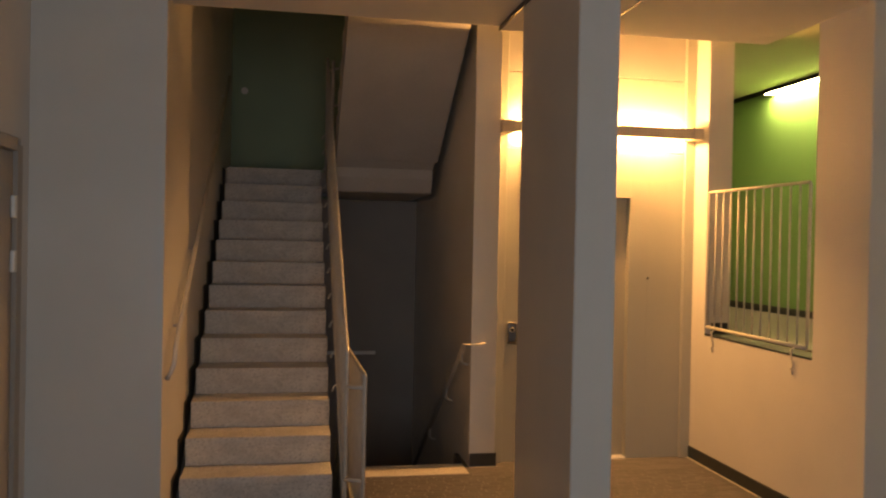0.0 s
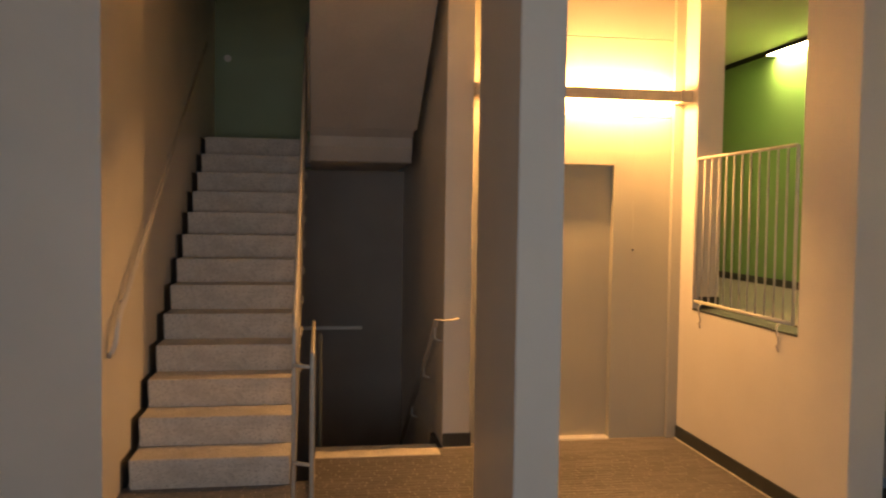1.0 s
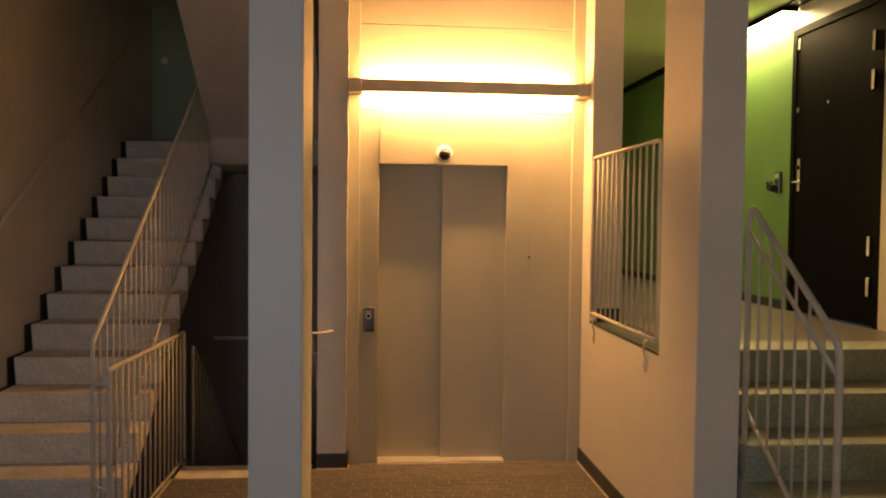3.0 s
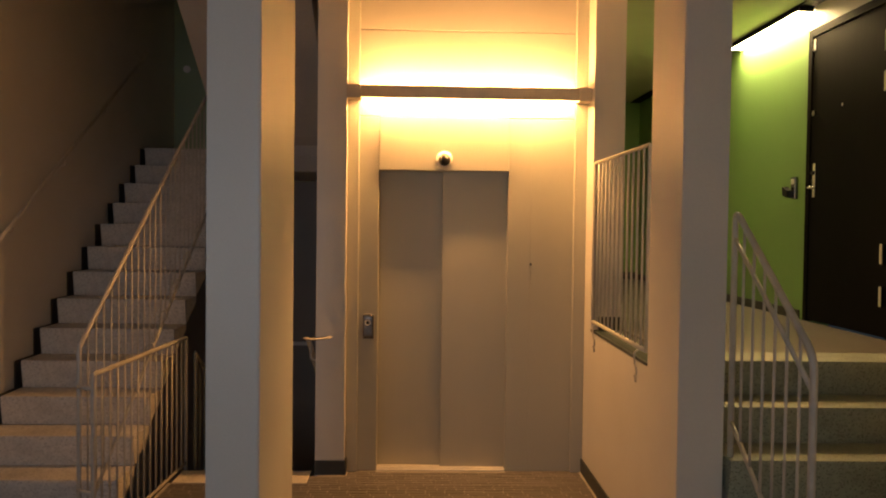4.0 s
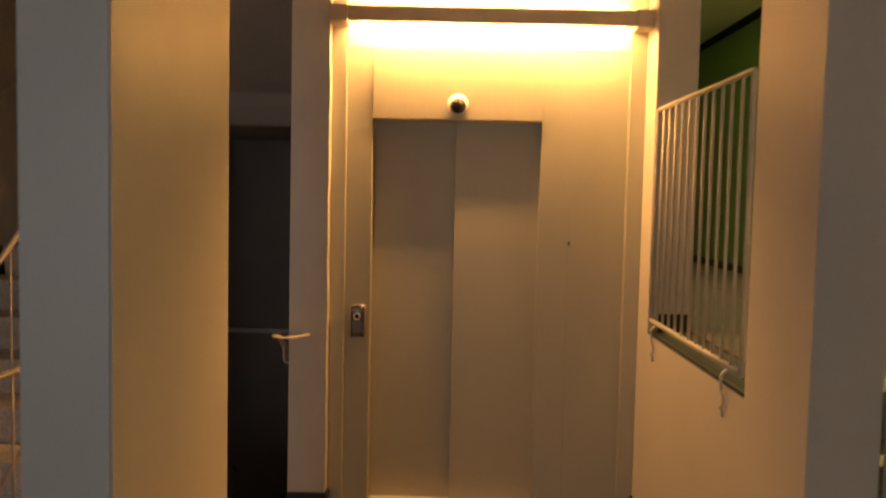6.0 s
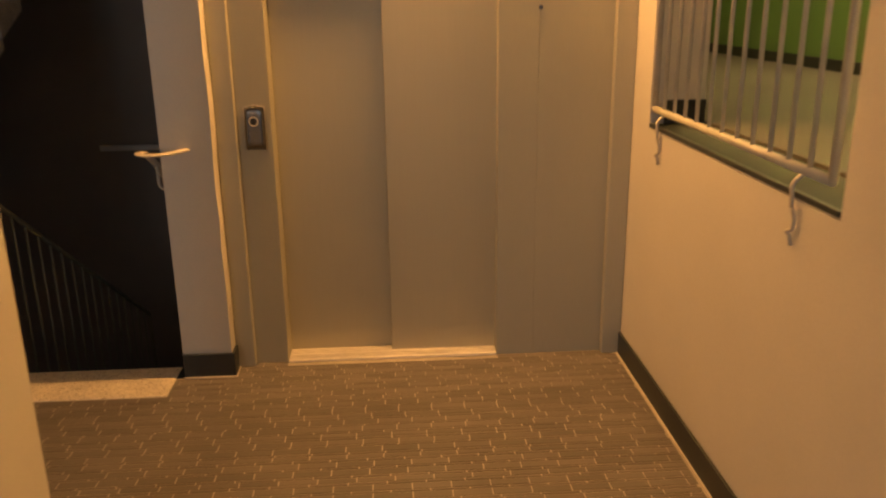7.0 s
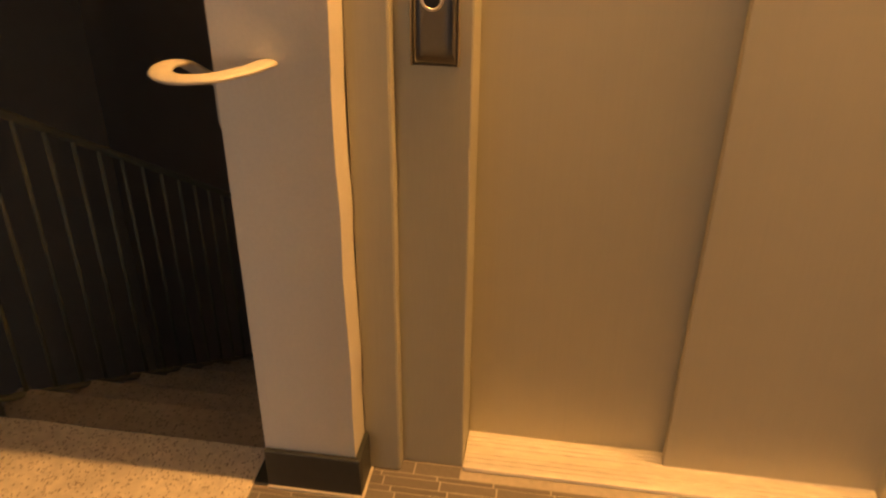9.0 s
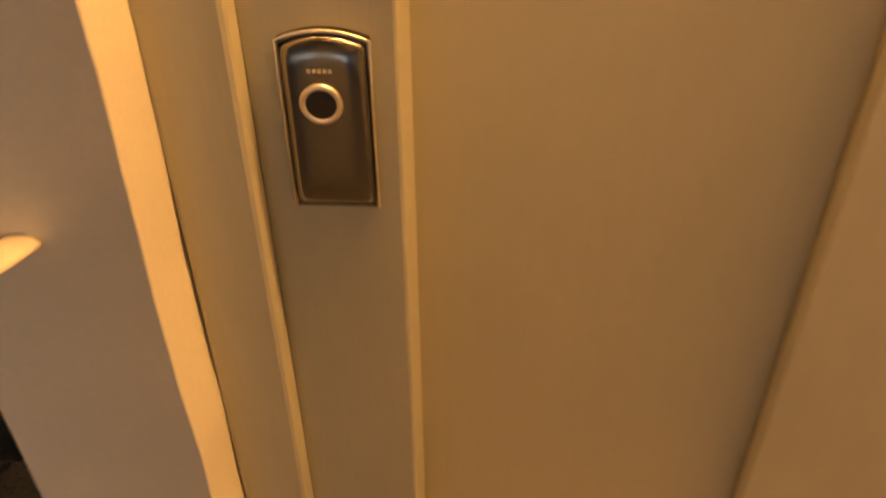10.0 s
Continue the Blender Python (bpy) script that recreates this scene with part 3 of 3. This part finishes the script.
# guard along the cellar stair opening
ob, a, b, sh = balustrade("guard_railing", "white steel guard railing with upright bars", (-1.35, -1.53, 0.95), (-1.35, 0.10, 0.91), 0.0, -0.1)
straight_bars(ob, a, b, sh, 0.06, 0.02, 15)
for z in (0.34, 0.877):
    part("tie", sh(tube([(-1.35, -1.53, z), (-1.45, -1.47, z)], 0.011, 8)), RAIL, ob, "", True)
# cellar flight's own railing
ob, a, b, sh = balustrade("cellar_railing", "steel bar railing going down the cellar stair, colour darkened as in shade", (-1.30, 0.16, 0.80), (-1.30, 2.3, -0.64), -0.3, -1.7)
straight_bars(ob, a, b, sh, -0.12, -1.55, 18)
# repaint the pieces darker and greener to imitate the stairwell's dim light
for piece in ob.children:
    piece.data.materials[0] = RAIL_SHADED
# beside the short stair
ob, a, b, sh = balustrade("short_stair_railing", "white steel railing beside the short stair", (1.69, -2.06, 1.81), (1.69, -2.81, 1.27), 0.55, 0.0, r_top=0.0145, corner=0.07)
straight_bars(ob, a, b, sh, 0.86, 0.33, 7, second=0.13)

# bars in the wall opening
wx, wy0, wy1, wz0, wz1 = 1.452, -1.528, -0.265, 1.09, 2.147
grille = tagged(empty("opening_railing", (wx, -0.9, wz0)), "white steel bar railing in the wall opening", "railing")
off = -grille.location


def sg(bm):
    bmesh.ops.translate(bm, vec=off, verts=bm.verts)
    return bm


part("frame_rail", sg(tube(rounded([(wx, wy0, wz0), (wx, wy0, wz1), (wx, wy1, wz1), (wx, wy1, wz0)], 0.02), 0.011)), RAIL, grille, "", True)
part("bottom_rail", sg(tube([(wx, wy0, wz0), (wx, wy1, wz0)], 0.013)), RAIL, grille, "", True)
for k in range(1, 12):
    y = wy0 + (wy1 - wy0) * k / 12
    part("bar", sg(tube([(wx, y, wz0), (wx, y, wz1)], 0.007, 8)), RAIL, grille, "", True)
for y in (-0.385, -1.405):
    strap = [(wx, y, wz0 - 0.004), (wx - 0.03, y, wz0 - 0.03), (X_RIGHT - 0.014, y, wz0 - 0.075), (X_RIGHT - 0.012, y + 0.004, wz0 - 0.09)]
    hook = part("hook", sg(tube(rounded(strap, 0.015), 0.0085, 8, 0.6)), RAIL, grille, "curved white fixing hook", True)
    tail = [(X_RIGHT - 0.012, y + 0.004, wz0 - 0.088), (X_RIGHT - 0.008, y - 0.012, wz0 - 0.115), (X_RIGHT - 0.007, y - 0.006, wz0 - 0.145), (X_RIGHT - 0.014, y + 0.012, wz0 - 0.152),
            (X_RIGHT - 0.008, y + 0.004, wz0 - 0.158), (X_RIGHT - 0.006, y - 0.004, wz0 - 0.185)]
    part("tail", sg(tube(rounded(tail, 0.012), 0.0052, 8)), RAIL, hook, "thin bent end of the hook", True)

# wall handrail of the rising flight
hr = tagged(empty("wall_handrail", (-2.44, -0.9, 1.2)), "white painted handrail on brackets along the stair wall", "handrail")
off2 = -hr.location
z_at = lambda y: 1.49 + 0.63 * (y + 0.44)
bm = tube(rounded([(-2.49, -1.12, z_at(-1.1) - 0.2), (-2.445, -1.16, z_at(-1.1) - 0.12), (-2.445, -1.1, z_at(-1.1)), (-2.445, 2.6, z_at(2.6))], 0.05), 0.0145)
bmesh.ops.translate(bm, vec=off2, verts=bm.verts)
part("rail", bm, PAINT, hr, "", True)
for y in (-0.85, -0.1, 0.7, 1.5, 2.3):
    bm = tube(rounded([(-2.445, y, z_at(y)), (-2.445, y, z_at(y) - 0.06), (-2.5, y, z_at(y) - 0.07)], 0.02), 0.007, 8)
    bmesh.ops.translate(bm, vec=off2, verts=bm.verts)
    part("bracket", bm, PAINT, hr, "", True)

# handrail that starts on the pier and goes down the cellar stair
dh = tagged(empty("cellar_handrail", (-0.4, -0.12, 0.95)), "cream flat handrail curving from the pier down the cellar stair", "handrail")
off3 = -dh.location
pts = rounded([(-0.318, Y_PIER, 0.951), (-0.333, -0.158, 0.952), (-0.373, -0.205, 0.951), (-0.428, -0.22, 0.950), (-0.468, -0.196, 0.950), (-0.477, -0.15, 0.950),
               (-0.471, -0.10, 0.94), (-0.463, 0.0, 0.875), (-0.463, 2.5, -0.775)], 0.035, 5)
bm = tube(pts, 0.019, 12, 0.34)
bmesh.ops.translate(bm, vec=off3, verts=bm.verts)
part("rail", bm, RAIL, dh, "", True)
for y in (0.0, 0.6, 1.4):
    z = 0.875 - y * 0.66
    bm = tube(rounded([(-0.463, y, z), (-0.463, y, z - 0.095), (X_PIER_W, y, z - 0.105)], 0.022), 0.0065, 8)
    bmesh.ops.translate(bm, vec=off3, verts=bm.verts)
    part("bracket", bm, RAIL, dh, "small curved bracket", True)

# handrail on the cellar's far wall
fr = tagged(empty("cellar_wall_rail", (-1.1, 2.79, 0.478)), "pale rail on the far cellar wall", "handrail")
bm = box((-0.56, -0.012, -0.02), (0.25, 0.012, 0.02), 0.008)
part("rail", bm, WHITE, fr)
for x in (-0.35, 0.15):
    part("bracket", box((x, 0.011, -0.02), (x + 0.03, 0.031, 0.015), 0.003), RAIL, fr)

# ---- doors ----
bd = tagged(empty("black_door", (X_GREEN, -0.2, Z_MEZZ)), "black apartment door with steel lock plate and hinges", "door")
offd = -bd.location


def sd(bm):
    bmesh.ops.translate(bm, vec=offd, verts=bm.verts)
    return bm


part("frame", sd(box((X_GREEN - 0.002, 0.30, Z_MEZZ), (X_GREEN + 0.1, 0.36, 3.2), 0.003)), DOORBLACK, bd)
part("frame", sd(box((X_GREEN - 0.002, -0.78, Z_MEZZ), (X_GREEN + 0.1, -0.72, 3.2), 0.003)), DOORBLACK, bd)
part("frame", sd(box((X_GREEN - 0.002, -0.72, 3.14), (X_GREEN + 0.1, 0.30, 3.2), 0.003)), DOORBLACK, bd)
leaf = part("leaf", sd(box((X_GREEN + 0.005, -0.718, Z_MEZZ + 0.01), (X_GREEN + 0.05, 0.298, 3.138), 0.003)), DOORBLACK, bd)
part("lock_plate", sd(box((X_GREEN - 0.003, 0.217, 1.96), (X_GREEN + 0.006, 0.253, 2.21), 0.003)), CHROME_BRIGHT, bd, "bright steel lock plate")
part("handle", sd(tube(rounded([(X_GREEN, 0.235, 2.03), (X_GREEN - 0.05, 0.235, 2.03), (X_GREEN - 0.05, 0.11, 2.03)], 0.02), 0.009, 8)), CHROME_BRIGHT, bd, "steel lever handle", True)
part("cylinder", sd(disc((X_GREEN - 0.006, 0.235, 2.14), 0.017, 0.02, "x")), BLACK, bd, "dark lock cylinder")
part("lock", sd(disc((X_GREEN - 0.004, 0.24, 2.575), 0.02, 0.02, "x")), CHROME_BRIGHT, bd, "round steel lock")
part("peephole", sd(disc((X_GREEN - 0.002, -0.165, 2.58), 0.011, 0.02, "x")), CHROME_BRIGHT, bd, "steel peephole")
part("sign", sd(box((X_GREEN + 0.002, 0.262, 3.04), (X_GREEN + 0.005, 0.292, 3.12))), WHITE, bd, "small pale plate")
for z in (1.31, 1.575, 2.65, 2.90):
    part("hinge", sd(box((X_GREEN - 0.022, -0.70, z - 0.065), (X_GREEN + 0.004, -0.672, z + 0.065), 0.004)), CHROME_BRIGHT, bd, "steel hinge")

hs = tagged(empty("door_phone", (X_GREEN, 0.505, 2.04)), "dark grey wall unit with a pale display and a black holder", "intercom")
part("body", box((-0.03, -0.036, -0.085), (0, 0.036, 0.085), 0.006), CHROME, hs)
part("display", box((-0.0325, -0.026, 0.03), (-0.0295, 0.026, 0.07), 0.001), HINGE, hs, "pale display")
part("holder", prism([(0.0, -0.075), (0.07, -0.055), (0.085, 0.005), (0.068, 0.012), (0.03, -0.012), (0.0, -0.02)], -0.075, -0.03), BLACK, hs, "black plastic holder")

gl = tagged(empty("green_corridor_lamp", (X_GREEN - 0.08, 1.0, 3.348)), "long wall lamp at the top of the green wall", "lamp")
part("housing", box((-0.045, -0.72, -0.008), (0.075, 0.6, 0.02), 0.003), DOORBLACK, gl, "dark lamp housing")
part("side_lip", box((-0.045, -0.72, -0.022), (-0.041, 0.6, -0.0085), 0.001), DOORBLACK, gl, "dark lip of the lamp")
for y in (-0.72, 0.594):
    part("end_cap", box((-0.0405, y, -0.027), (0.0745, y + 0.006, -0.0085), 0.001), DOORBLACK, gl, "dark end cap of the lamp")
part("diffuser", box((-0.04, -0.713, -0.023), (0.07, 0.593, -0.0085), 0.003), GLOW_GREEN, gl, "glowing diffuser")

wd = tagged(empty("hall_door", (X_WEST, -1.93, 0)), "pale grey-brown side door with steel hinges", "door")
part("leaf", box((-0.06, -0.46, 0.005), (-0.012, 0.46, 2.16), 0.003), DOORWOOD, wd)
for y in (-0.5, 0.46):
    part("frame", box((-0.1, y, 0), (0.012, y + 0.08 if y > 0 else y + 0.04, 2.2), 0.003), DOORWOOD, wd)
part("frame", box((-0.1, -0.46, 2.165), (0.012, 0.46, 2.235), 0.003), DOORWOOD, wd)
for z in (1.575, 1.867):
    part("hinge", box((-0.012, 0.42, z - 0.06), (0.014, 0.462, z + 0.06), 0.006), HINGE, wd, "steel hinge plate")

spot = tagged(empty("wall_button", (-2.357, Y_BACK, 3.45)), "small round pale button on the landing wall", "switch")
part("cap", disc((0, -0.01, 0), 0.04, 0.02), WHITE, spot)

# ---- floor tiles ----
rng = random.Random(4)
HEIGHTS = (0.037, 0.014, 0.028, 0.017, 0.035, 0.013)
LENGTH, JOINT, BED = 0.126, 0.0033, 0.0022
shared = {}


def tile_mesh(h, length):
    key = (h, round(length, 3))
    if key not in shared:
        bm = box((0, 0, -0.004), (length - BED, h - BED, 0.0), 0.0)
        for v in bm.verts:
            if v.co.z > -0.001:
                v.co.x += 0.0008 if v.co.x < length / 2 else -0.0008
                v.co.y += 0.0008 if v.co.y < h / 2 else -0.0008
        me = bpy.data.meshes.new("tile")
        bm.to_mesh(me)
        bm.free()
        me.materials.append(TILE)
        shared[key] = me
    return shared[key]


verts, faces = [], []
y, row, near = 0.0, 0, 0
while y > Y_SOUTH + 0.04:
    X_T0 = -1.335 if y > -0.75 else (X_STAIR_WALL + 0.005 if y > -1.3 else X_WEST + 0.005)
    X_T1 = X_RIGHT - 0.02 if y > Y_RIGHT_END else (X_GREEN if -3.3 < y < -3.03 else X_RIGHT_E)
    h = HEIGHTS[row % 6]
    y -= h
    x = X_T0 - rng.uniform(0, LENGTH)
    while x < X_T1:
        x0, x1 = max(x, X_T0), min(x + LENGTH, X_T1)
        x += LENGTH
        if y + h > -0.281 and x0 < X_PIER_W - 0.032:
            if x1 <= X_PIER_W - 0.032:
                continue
            x0 = X_PIER_W - 0.032
        if y + h > Y_PIER and x0 < X_PIER_E:
            x0 = X_PIER_E
        if y + h > -0.014 and x1 > 0 and x0 < 0.9:
            if x0 < 0:
                x1 = 0.0
            elif x1 > 0.9:
                x0 = 0.9
            else:
                continue
        if x1 - x0 < 0.015:
            continue
        dz = rng.uniform(-0.0003, 0.0003)
        if y > -0.36 and x0 > -0.46 and near < 300:
            near += 1
            t = new("tile", tile_mesh(h, x1 - x0))
            t.parent = floor_lift
            t.location = (x0, y, dz)
        else:
            b0 = len(verts)
            X1, Y1, e = x1 - JOINT, y + h - BED, 0.0008
            verts += [(x0, y, -0.004), (X1, y, -0.004), (X1, Y1, -0.004), (x0, Y1, -0.004),
                      (x0 + e, y + e, dz), (X1 - e, y + e, dz), (X1 - e, Y1 - e, dz), (x0 + e, Y1 - e, dz)]
            faces += [(b0 + 4, b0 + 5, b0 + 6, b0 + 7)] + [(b0 + i, b0 + (i + 1) % 4, b0 + 4 + (i + 1) % 4, b0 + 4 + i) for i in range(4)]
    row += 1
me = bpy.data.meshes.new("tile_field")
me.from_pydata(verts, [], faces)
me.materials.append(TILE)
field = new("tile_field", me)
field.parent = floor
tagged(field, kind="stuff")
